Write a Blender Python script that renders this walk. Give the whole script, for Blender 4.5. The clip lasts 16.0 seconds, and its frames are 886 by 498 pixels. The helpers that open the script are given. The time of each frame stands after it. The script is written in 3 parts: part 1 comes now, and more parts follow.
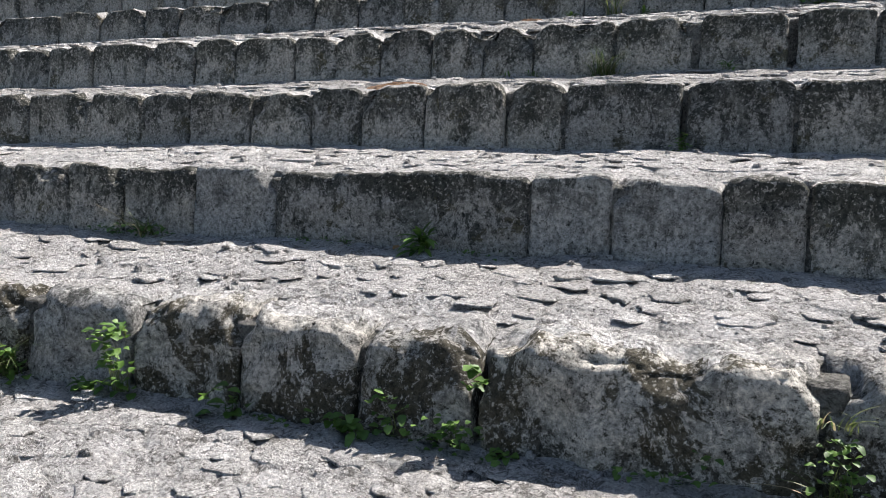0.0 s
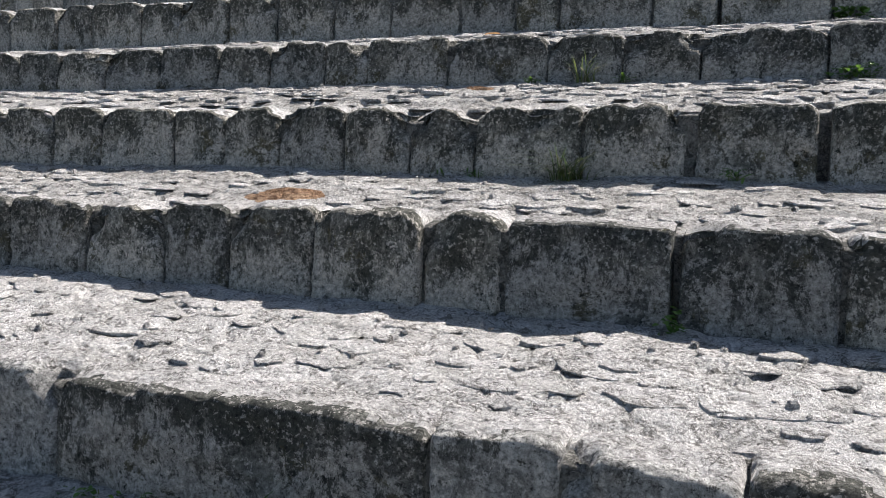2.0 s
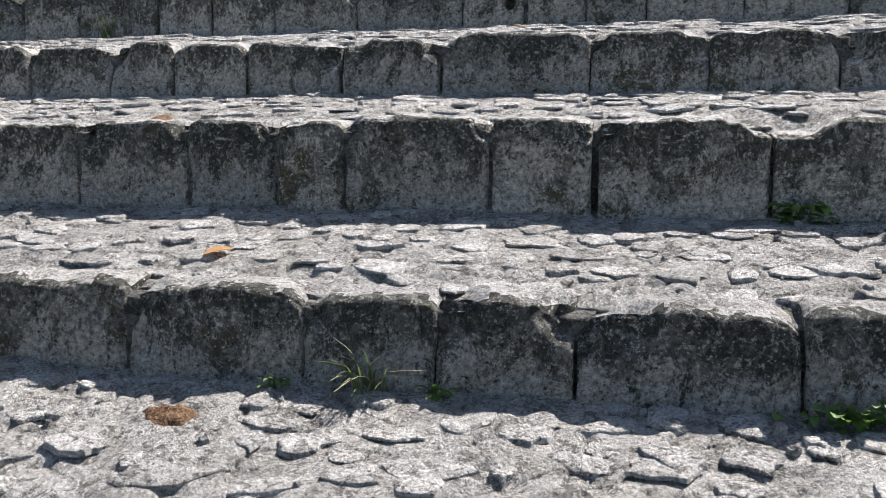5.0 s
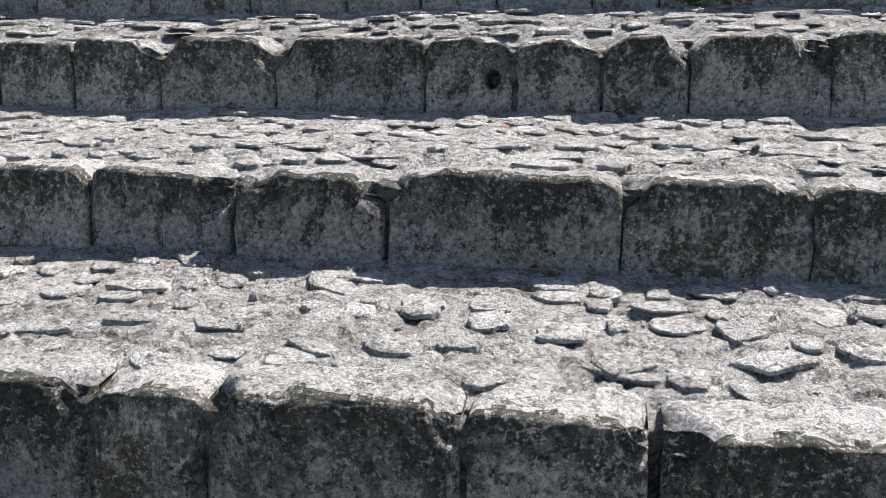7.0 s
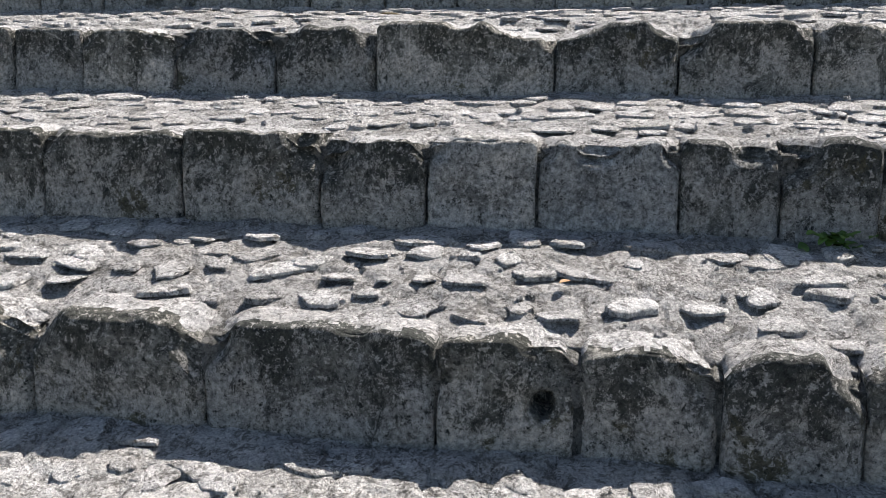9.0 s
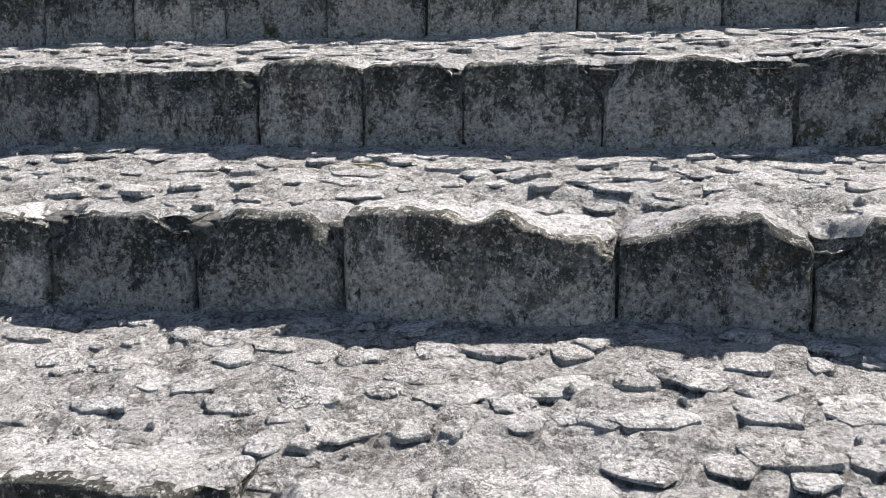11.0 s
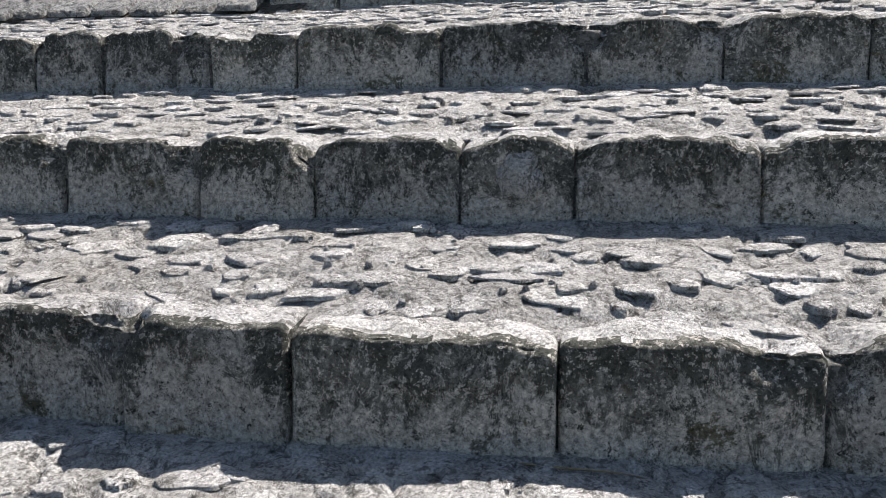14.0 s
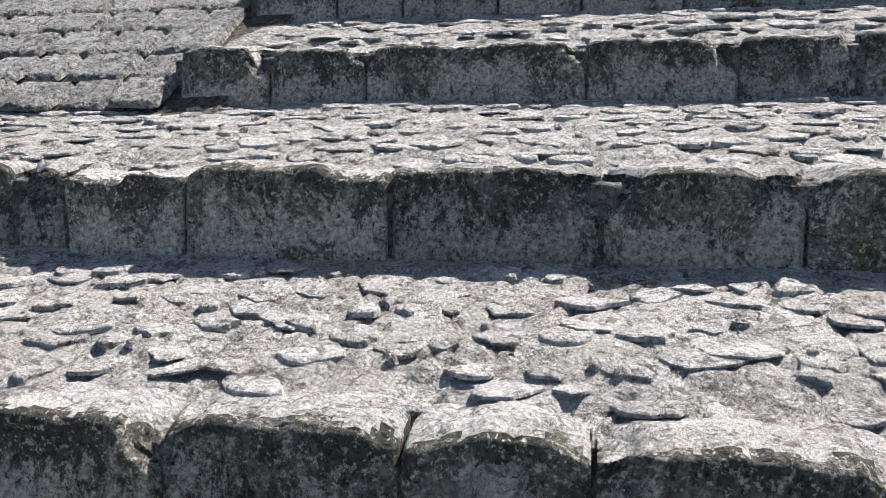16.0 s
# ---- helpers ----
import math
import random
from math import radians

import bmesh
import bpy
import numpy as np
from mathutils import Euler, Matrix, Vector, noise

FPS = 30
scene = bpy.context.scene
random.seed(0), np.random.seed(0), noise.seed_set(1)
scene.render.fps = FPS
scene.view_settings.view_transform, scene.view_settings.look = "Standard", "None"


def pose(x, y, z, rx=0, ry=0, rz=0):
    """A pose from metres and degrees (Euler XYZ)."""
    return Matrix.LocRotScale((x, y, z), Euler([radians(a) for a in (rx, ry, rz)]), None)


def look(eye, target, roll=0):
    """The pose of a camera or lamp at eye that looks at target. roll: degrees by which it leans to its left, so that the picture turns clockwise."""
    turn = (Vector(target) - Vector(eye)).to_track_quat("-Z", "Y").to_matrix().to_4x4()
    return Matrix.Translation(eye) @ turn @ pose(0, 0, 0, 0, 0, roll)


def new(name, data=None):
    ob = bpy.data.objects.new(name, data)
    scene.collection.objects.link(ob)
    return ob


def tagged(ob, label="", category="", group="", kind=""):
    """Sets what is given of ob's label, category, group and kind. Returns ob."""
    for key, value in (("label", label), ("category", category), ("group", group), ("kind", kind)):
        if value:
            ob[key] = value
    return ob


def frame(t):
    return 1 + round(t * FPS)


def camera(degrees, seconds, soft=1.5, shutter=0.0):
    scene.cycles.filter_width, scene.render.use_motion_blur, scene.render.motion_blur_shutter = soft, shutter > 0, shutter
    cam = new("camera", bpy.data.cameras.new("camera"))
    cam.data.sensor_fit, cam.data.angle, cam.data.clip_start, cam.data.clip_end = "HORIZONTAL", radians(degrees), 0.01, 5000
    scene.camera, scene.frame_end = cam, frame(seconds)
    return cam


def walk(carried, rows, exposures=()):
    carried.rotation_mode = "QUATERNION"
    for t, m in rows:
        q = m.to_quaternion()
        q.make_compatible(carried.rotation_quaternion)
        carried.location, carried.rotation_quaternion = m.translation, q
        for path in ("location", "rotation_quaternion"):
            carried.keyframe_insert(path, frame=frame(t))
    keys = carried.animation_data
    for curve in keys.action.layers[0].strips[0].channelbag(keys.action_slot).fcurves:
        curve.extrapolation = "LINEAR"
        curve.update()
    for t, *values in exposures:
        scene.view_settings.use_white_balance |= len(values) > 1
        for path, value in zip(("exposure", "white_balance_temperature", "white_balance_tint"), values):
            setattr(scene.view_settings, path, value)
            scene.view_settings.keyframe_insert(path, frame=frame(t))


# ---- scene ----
cam = camera(56.3, 16.0, soft=0.6)

PATH = [
    (0, (0.744, -1.648, 0.916), (-0.024, 0.141, 0.457), -2.1),
    (0.5, (0.745, -1.414, 1.029), (-0.018, 0.378, 0.576), -2.0),
    (1, (0.664, -1.152, 1.005), (-0.095, 0.638, 0.537), -2.0),
    (1.5, (0.617, -0.792, 1.238), (-0.135, 1.003, 0.778), -1.9),
    (2, (0.584, -0.531, 1.232), (-0.155, 1.268, 0.767), -1.8),
    (2.5, (0.489, -0.14, 1.415), (-0.246, 1.656, 0.931), -1.7),
    (3, (0.532, 0.111, 1.535), (-0.183, 1.912, 1.038), -1.5),
    (3.5, (0.438, 0.456, 1.582), (-0.169, 2.288, 1.059), -1.3),
    (3.7, (0.409, 0.589, 1.685), (-0.133, 2.442, 1.163), -1.3),
    (5.8, (0.321, 1.849, 2.013), (-0.09, 3.72, 1.438), -1.8),
    (6, (0.273, 2.002, 2.086), (-0.133, 3.871, 1.5), -1.7),
    (6.5, (0.243, 2.326, 2.278), (-0.143, 4.187, 1.655), -1.5),
    (7, (0.171, 2.618, 2.296), (-0.191, 4.475, 1.648), -1.3),
    (7.5, (0.126, 2.962, 2.49), (-0.243, 4.823, 1.859), -1.2),
    (8, (0.091, 3.186, 2.526), (-0.266, 5.054, 1.906), -1.1),
    (8.5, (-0.034, 3.572, 2.718), (-0.413, 5.412, 2.03), -1.7),
    (8.7, (-0.066, 3.676, 2.77), (-0.421, 5.528, 2.105), -1.1),
    (10.8, (-0.235, 4.836, 3.036), (-0.62, 6.687, 2.384), -2.6),
    (11, (-0.283, 4.963, 3.137), (-0.654, 6.817, 2.484), -2.5),
    (11.5, (-0.24, 5.252, 3.265), (-0.615, 7.109, 2.624), -2.4),
    (12, (-0.23, 5.52, 3.243), (-0.601, 7.379, 2.604), -2.3),
    (12.5, (-0.242, 5.861, 3.453), (-0.617, 7.724, 2.831), -2.3),
    (13, (-0.212, 6.087, 3.522), (-0.581, 7.955, 2.91), -2.2),
    (13.5, (-0.289, 6.403, 3.659), (-0.666, 8.267, 3.038), -2.3),
    (14, (-0.302, 6.626, 3.779), (-0.676, 8.496, 3.175), -2.2),
    (14.5, (-0.343, 6.867, 3.771), (-0.717, 8.736, 3.166), -2.2),
    (15, (-0.369, 7.17, 3.95), (-0.742, 9.044, 3.359), -2.2),
    (15.5, (-0.326, 7.38, 4.038), (-0.688, 9.259, 3.455), -2.0),
    (16, (-0.378, 7.69, 4.063), (-0.739, 9.565, 3.469), -2.1),
]
walk(cam, [(t, look(eye, target, roll)) for t, eye, target, roll in PATH], [(0, 1.34), (3, 1.38), (7, 1.45), (16, 1.48)])

# ---- light ----
SUN_EL, SUN_ROT = radians(47), radians(36)
to_sun = Vector((math.sin(SUN_ROT) * math.cos(SUN_EL), math.cos(SUN_ROT) * math.cos(SUN_EL), math.sin(SUN_EL)))
world = bpy.data.worlds.new("sky")
scene.world = world
world.use_nodes = True
wn = world.node_tree.nodes
sky = wn.new("ShaderNodeTexSky")
sky.sky_type, sky.sun_disc = "NISHITA", False
sky.sun_elevation, sky.sun_rotation = SUN_EL, SUN_ROT
world.node_tree.links.new(sky.outputs[0], wn["Background"].inputs[0])
wn["Background"].inputs[1].default_value = 0.06
sun = new("sun", bpy.data.lights.new("sun", "SUN"))
sun.data.energy, sun.data.angle, sun.data.color = 4.5, radians(0.55), (1.0, 0.962, 0.945)
sun.matrix_world = look(to_sun * 30, (0, 0, 0))

# ---- noise ----
rng = np.random.default_rng(7)
LAT = rng.random((64, 64, 64))


def vnoise(x, y, z, size):
    """Smooth value noise, 0 to 1."""
    out = 0.0
    cells = []
    for c in (x, y, z):
        c = np.asarray(c, float) / size + 17.3
        i = np.floor(c).astype(int)
        f = c - i
        cells.append((i, f * f * (3 - 2 * f)))
    (ix, fx), (iy, fy), (iz, fz) = cells
    for a in (0, 1):
        for b in (0, 1):
            for d in (0, 1):
                w = (fx if a else 1 - fx) * (fy if b else 1 - fy) * (fz if d else 1 - fz)
                out = out + w * LAT[(ix + a) % 64, (iy + b) % 64, (iz + d) % 64]
    return out


def rough(x, y, z, size, octaves=3):
    """Centred noise of several octaves, about -0.5 to 0.5."""
    total, amp, norm = 0.0, 1.0, 0.0
    for _ in range(octaves):
        total = total + amp * (vnoise(x, y, z, size) - 0.5)
        norm += amp
        size, amp = size / 2.1, amp * 0.55
    return total / norm


# ---- materials ----
def node_material(name):
    m = bpy.data.materials.new(name)
    m.use_nodes = True
    return m, m.node_tree.nodes, m.node_tree.links, m.node_tree.nodes["Principled BSDF"]


def tex_noise(n, l, coord, scale, detail=6, rough_=0.6, dist=0.0):
    t = n.new("ShaderNodeTexNoise")
    t.inputs["Scale"].default_value, t.inputs["Detail"].default_value = scale, detail
    t.inputs["Roughness"].default_value, t.inputs["Distortion"].default_value = rough_, dist
    l.new(coord, t.inputs["Vector"])
    return t.outputs["Fac"]


def ramp(n, l, fac, stops):
    r = n.new("ShaderNodeValToRGB")
    while len(r.color_ramp.elements) < len(stops):
        r.color_ramp.elements.new(0.5)
    for e, (p, c) in zip(r.color_ramp.elements, stops):
        e.position, e.color = p, (*c, 1) if len(c) == 3 else (c[0], c[0], c[0], 1)
    l.new(fac, r.inputs[0])
    return r.outputs[0]


def mixed(n, l, fac, a, b, mode="MIX"):
    m = n.new("ShaderNodeMix")
    m.data_type, m.blend_type = "RGBA", mode
    for value, slot in ((fac, 0), (a, 6), (b, 7)):
        if isinstance(value, (int, float)):
            m.inputs[slot].default_value = value
        elif isinstance(value, tuple):
            m.inputs[slot].default_value = (*value, 1)
        else:
            l.new(value, m.inputs[slot])
    return m.outputs[2]


def bumps(n, l, bsdf, layers):
    last = None
    for height, strength, distance in layers:
        b = n.new("ShaderNodeBump")
        b.inputs["Strength"].default_value, b.inputs["Distance"].default_value = strength, distance
        l.new(height, b.inputs["Height"])
        if last:
            l.new(last, b.inputs["Normal"])
        last = b.outputs[0]
    l.new(last, bsdf.inputs["Normal"])


def cells(n, l, coord, scale, jitter=0.012):
    """Distance to the nearest point of a ragged cell pattern."""
    t = n.new("ShaderNodeTexNoise")
    t.inputs["Scale"].default_value, t.inputs["Detail"].default_value = scale * 0.9, 4
    l.new(coord, t.inputs["Vector"])
    add = n.new("ShaderNodeVectorMath")
    add.operation = "MULTIPLY_ADD"
    l.new(t.outputs["Color"], add.inputs[0])
    add.inputs[1].default_value = (jitter,) * 3
    l.new(coord, add.inputs[2])
    v = n.new("ShaderNodeTexVoronoi")
    v.inputs["Scale"].default_value = scale
    l.new(add.outputs[0], v.inputs["Vector"])
    return v.outputs["Distance"]


def times(n, l, a, b):
    m = n.new("ShaderNodeMath")
    m.operation = "MULTIPLY"
    l.new(a, m.inputs[0])
    l.new(b, m.inputs[1])
    return m.outputs[0]


def weighted(n, l, a, b, k):
    """a plus k times (b less a half)."""
    m = n.new("ShaderNodeMath")
    m.operation = "MULTIPLY_ADD"
    l.new(b, m.inputs[0])
    m.inputs[1].default_value = k
    l.new(a, m.inputs[2])
    c = n.new("ShaderNodeMath")
    c.inputs[1].default_value = -k / 2
    l.new(m.outputs[0], c.inputs[0])
    return c.outputs[0]


def position(n):
    return n.new("ShaderNodeNewGeometry").outputs["Position"]


def stone_material(name, lichen, mid, pale, moss, lichen_amount, pale_amount, moss_from=0.60, crown=0.14):
    """Weathered limestone: grey ground, black lichen, bare pale patches, white specks, brown moss."""
    m, n, l, bsdf = node_material(name)
    p = position(n)
    info = n.new("ShaderNodeObjectInfo")
    shift = n.new("ShaderNodeVectorMath")
    shift.operation = "MULTIPLY_ADD"
    l.new(info.outputs["Random"], shift.inputs[0])
    shift.inputs[1].default_value = (3, 3, 3)
    l.new(p, shift.inputs[2])
    q = shift.outputs[0]
    stretch = n.new("ShaderNodeMapping")
    stretch.inputs["Scale"].default_value = (1, 1, 0.6)
    l.new(q, stretch.inputs[0])
    grain = tex_noise(n, l, p, 75, 5, 0.75)
    base = mixed(n, l, ramp(n, l, tex_noise(n, l, q, 11, 10, 0.8), [(0.40, (0,)), (0.60, (1,))]), tuple(c * 0.55 for c in mid), tuple(min(1, c * 1.45) for c in mid))
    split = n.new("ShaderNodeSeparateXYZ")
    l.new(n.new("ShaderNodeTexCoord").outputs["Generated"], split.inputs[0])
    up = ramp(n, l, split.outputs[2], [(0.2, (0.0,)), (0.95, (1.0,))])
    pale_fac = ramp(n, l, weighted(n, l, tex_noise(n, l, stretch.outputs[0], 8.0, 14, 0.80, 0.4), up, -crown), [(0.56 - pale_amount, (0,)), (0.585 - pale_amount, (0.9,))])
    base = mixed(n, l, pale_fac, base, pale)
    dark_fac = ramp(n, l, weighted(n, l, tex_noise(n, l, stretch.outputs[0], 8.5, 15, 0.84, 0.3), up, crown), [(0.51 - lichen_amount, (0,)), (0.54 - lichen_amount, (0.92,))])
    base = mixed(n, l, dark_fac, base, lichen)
    spots = ramp(n, l, tex_noise(n, l, p, 42, 5, 0.8), [(0.36, (1,)), (0.42, (0,))])
    base = mixed(n, l, spots, base, tuple(c * 0.6 for c in lichen))
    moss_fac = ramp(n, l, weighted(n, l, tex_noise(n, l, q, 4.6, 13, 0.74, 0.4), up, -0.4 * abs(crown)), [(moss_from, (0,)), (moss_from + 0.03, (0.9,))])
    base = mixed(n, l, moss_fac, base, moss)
    specks = ramp(n, l, tex_noise(n, l, p, 55, 4, 0.75), [(0.565, (0,)), (0.60, (0.85,))])
    base = mixed(n, l, specks, base, pale)
    gate = ramp(n, l, tex_noise(n, l, q, 14, 6, 0.7), [(0.49, (0,)), (0.56, (1,))])
    fleck = ramp(n, l, cells(n, l, p, 74, 0.03), [(0.17, (0.75,)), (0.33, (0,))])
    base = mixed(n, l, times(n, l, fleck, gate), base, tuple(min(1, c * 1.25) for c in pale))
    hole = ramp(n, l, cells(n, l, p, 105, 0.022), [(0.14, (0.8,)), (0.30, (0,))])
    gate2 = ramp(n, l, tex_noise(n, l, p, 9, 6, 0.7), [(0.44, (0,)), (0.52, (1,))])
    pitted = times(n, l, hole, gate2)
    base = mixed(n, l, pitted, base, tuple(c * 0.45 for c in lichen))
    tone = ramp(n, l, info.outputs["Random"], [(0.0, (0.78, 0.79, 0.80)), (0.5, (1.0, 0.98, 0.95)), (1.0, (1.2, 1.17, 1.12))])
    base = mixed(n, l, 1.0, base, tone, "MULTIPLY")
    fine = ramp(n, l, grain, [(0.33, (0.34,)), (0.67, (1.7,))])
    base = mixed(n, l, 1.0, base, fine, "MULTIPLY")
    l.new(base, bsdf.inputs["Base Color"])
    bsdf.inputs["Roughness"].default_value = 0.93
    bsdf.inputs["Specular IOR Level"].default_value = 0.2
    bumps(n, l, bsdf, [(tex_noise(n, l, p, 22, 8, 0.7), 1.0, 0.03), (grain, 0.9, 0.010)])
    return m


def tread_material(name, dark, mid, pale, pits):
    """Sun-bleached trodden limestone and lime mortar, with the small shadows of its relief painted in."""
    m, n, l, bsdf = node_material(name)
    p = position(n)
    info = n.new("ShaderNodeObjectInfo")
    base = ramp(n, l, tex_noise(n, l, p, 9, 12, 0.76), [(0.38, mid), (0.60, pale)])
    stain = ramp(n, l, tex_noise(n, l, p, 2.3, 8, 0.7), [(0.54, (0,)), (0.72, (0.6,))])
    base = mixed(n, l, stain, base, tuple(c * f for c, f in zip(mid, (0.80, 0.76, 0.68))))
    # dark blotches put the grazing sun's shade in fine pits into the colour
    pit = ramp(n, l, tex_noise(n, l, p, 34, 9, 0.74, 0.6), [(0.41 + pits, (0.85,)), (0.46 + pits, (0,))])
    base = mixed(n, l, pit, base, dark)
    # wavering hairline cracks, their shade painted as dark lines
    crack = n.new("ShaderNodeMath")
    crack.operation = "ABSOLUTE"
    off = n.new("ShaderNodeMath")
    off.inputs[1].default_value = -0.5
    l.new(tex_noise(n, l, p, 12, 8, 0.7, 1.2), off.inputs[0])
    l.new(off.outputs[0], crack.inputs[0])
    crack_shade = ramp(n, l, crack.outputs[0], [(0.006, (0.85,)), (0.024, (0,))])
    gate = ramp(n, l, tex_noise(n, l, p, 7, 6, 0.7), [(0.45, (0,)), (0.55, (1,))])
    base = mixed(n, l, times(n, l, crack_shade, gate), base, tuple(c * 0.8 for c in dark))
    # small dark dots, the shade inside crisp pits as colour
    hole = ramp(n, l, cells(n, l, p, 60, 0.03), [(0.14, (1,)), (0.24, (0,))])
    base = mixed(n, l, times(n, l, hole, gate), base, tuple(c * 0.75 for c in dark))
    fine = tex_noise(n, l, p, 130, 4, 0.7)
    base = mixed(n, l, 1.0, base, ramp(n, l, fine, [(0.33, (0.58,)), (0.67, (1.35,))]), "MULTIPLY")
    base = mixed(n, l, 1.0, base, ramp(n, l, info.outputs["Random"], [(0, (0.84, 0.83, 0.82)), (1, (1.12, 1.11, 1.09))]), "MULTIPLY")
    l.new(base, bsdf.inputs["Base Color"])
    bsdf.inputs["Roughness"].default_value = 0.9
    bsdf.inputs["Specular IOR Level"].default_value = 0.25
    bumps(n, l, bsdf, [(tex_noise(n, l, p, 20, 10, 0.74, 0.8), 1.0, 0.085), (cells(n, l, p, 40, 0.02), 0.4, 0.012), (fine, 0.6, 0.006)])
    return m


def leaf_material(name, a, b):
    m, n, l, bsdf = node_material(name)
    geo = n.new("ShaderNodeNewGeometry")
    col = ramp(n, l, n.new("ShaderNodeObjectInfo").outputs["Random"], [(0, a), (1, b)])
    col = mixed(n, l, 1.0, col, ramp(n, l, tex_noise(n, l, geo.outputs["Position"], 90, 3), [(0.3, (0.75,)), (0.7, (1.2,))]), "MULTIPLY")
    l.new(col, bsdf.inputs["Base Color"])
    bsdf.inputs["Roughness"].default_value = 0.55
    bsdf.inputs["Subsurface Weight"].default_value = 0.0
    tr = n.new("ShaderNodeBsdfTranslucent")
    l.new(col, tr.inputs["Color"])
    mix = n.new("ShaderNodeMixShader")
    mix.inputs[0].default_value = 0.35
    l.new(bsdf.outputs[0], mix.inputs[1])
    l.new(tr.outputs[0], mix.inputs[2])
    l.new(mix.outputs[0], n["Material Output"].inputs[0])
    return m


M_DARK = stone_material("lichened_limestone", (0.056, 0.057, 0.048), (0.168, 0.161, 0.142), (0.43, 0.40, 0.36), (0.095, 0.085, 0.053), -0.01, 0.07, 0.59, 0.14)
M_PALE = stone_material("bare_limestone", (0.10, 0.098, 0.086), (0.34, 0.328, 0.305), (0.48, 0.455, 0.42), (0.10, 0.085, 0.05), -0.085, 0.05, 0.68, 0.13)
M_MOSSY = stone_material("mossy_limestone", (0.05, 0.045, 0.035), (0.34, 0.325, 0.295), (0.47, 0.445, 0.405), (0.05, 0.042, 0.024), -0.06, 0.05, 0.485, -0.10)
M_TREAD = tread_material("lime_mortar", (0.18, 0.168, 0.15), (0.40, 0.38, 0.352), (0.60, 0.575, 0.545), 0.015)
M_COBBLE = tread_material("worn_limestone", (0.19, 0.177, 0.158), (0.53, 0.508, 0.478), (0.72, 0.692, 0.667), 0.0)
M_MORTAR = tread_material("joint_mortar", (0.07, 0.068, 0.058), (0.17, 0.163, 0.145), (0.30, 0.285, 0.26), 0.04)
M_PAVER = tread_material("ramp_limestone", (0.12, 0.12, 0.115), (0.33, 0.32, 0.306), (0.47, 0.455, 0.433), 0.03)
M_SOIL = tread_material("dry_soil", (0.05, 0.045, 0.035), (0.16, 0.14, 0.11), (0.24, 0.21, 0.17), 0.05)
M_LEAF = leaf_material("weed_green", (0.06, 0.125, 0.02), (0.14, 0.24, 0.045))
M_GRASS = leaf_material("grass_green", (0.07, 0.11, 0.03), (0.19, 0.21, 0.075))
M_STRAW = leaf_material("dry_straw", (0.32, 0.26, 0.15), (0.45, 0.38, 0.24))
M_DRYLEAF = leaf_material("dry_leaf", (0.30, 0.15, 0.06), (0.42, 0.24, 0.10))
M_RUST = tread_material("red_earth", (0.14, 0.07, 0.035), (0.30, 0.17, 0.09), (0.40, 0.26, 0.16), 0.03)

# ---- the flight of steps, from the foot up: nosing y, nosing z, foot-of-riser z ----
EDGE_Y = (-3.2, 0.0, 0.767, 1.546, 2.28, 3.04, 3.808, 4.52, 5.35, 5.96, 6.71, 7.386, 8.12, 8.84, 9.615, 10.568, 11.30, 12.05)
EDGE_Z = (-0.02, 0.275, 0.53, 0.768, 1.02, 1.27, 1.572, 1.80, 2.056, 2.35, 2.585, 2.85, 3.105, 3.365, 3.635, 3.875, 4.16, 4.44)
FOOT_Z = (-0.3, 0.055, 0.305, 0.54, 0.80, 1.085, 1.315, 1.61, 1.84, 2.13, 2.37, 2.625, 2.885, 3.165, 3.435, 3.70, 3.965, 4.24)
JOINTS = {
    1: (-1.29, -0.89, -0.53, -0.19, 0.12, 0.83), 2: (-2.19, -1.88, -1.61, -1.27, -0.92, 0.0, 0.26, 0.57, 0.79),
    3: (-2.95, -2.54, -2.19, -1.89, -1.55, -1.24, -0.98, -0.68, -0.33, -0.09, 0.36, 0.75),
    4: (-2.15, -1.77, -1.51, -1.25, -0.96, -0.68, -0.43, -0.04, 0.31, 0.72), 5: (-1.77, -1.46, -1.23, -0.83, -0.36, -0.04, 0.27, 0.74),
    6: (-2.2, -1.82, -1.46, -1.05, -0.74, -0.5, -0.04, 0.28, 0.78), 7: (-1.76, -1.47, -1.15, -0.74, -0.33, 0.23, 0.65),
    8: (-1.70, -1.36, -0.93, -0.41, -0.11, 0.17, 0.44), 9: (-1.69, -1.25, -0.84, -0.54, -0.24, 0.12, 0.37, 0.6),
    10: (-1.63, -1.24, -0.87, -0.24, 0.16), 11: (-1.87, -1.33, -0.99, -0.69, -0.28, 0.24), 12: (-1.74, -1.32, -0.93, -0.38, 0.12),
    13: (-1.9, -1.46, -1.11, -0.69, -0.37, 0.1), 14: (-1.92, -1.77, -1.42, -0.88, -0.36, 0.09), 15: (-1.88, -1.54, -1.18, -0.42, 0.07),
    16: (-1.86, -1.5, -1.2, -0.8, -0.45, -0.05, 0.4), 17: (-1.86, -1.3, -0.7, -0.1),
}
WIDE_GAPS = {(3, 0.36), (4, 0.72), (6, 0.28), (7, -0.74), (1, 0.12), (1, -0.89)}
PALE_BLOCKS = {(1, -1.29), (2, -1.27), (2, 0.0), (2, 0.26), (9, -0.54), (9, -0.24)}
LEFT, RIGHT = -7.0, 3.2
RAMP_X = -1.88
CRUSTS = ((-0.944, 1.80, 3), (-0.60, 2.82, 4), (-1.25, 4.0, 6))
HOLES = [(8, -0.183, 1.941, 0.021, 0.09), (4, 0.663, 0.886, 0.0075, 0.04), (4, 0.635, 0.857, 0.006, 0.03)]
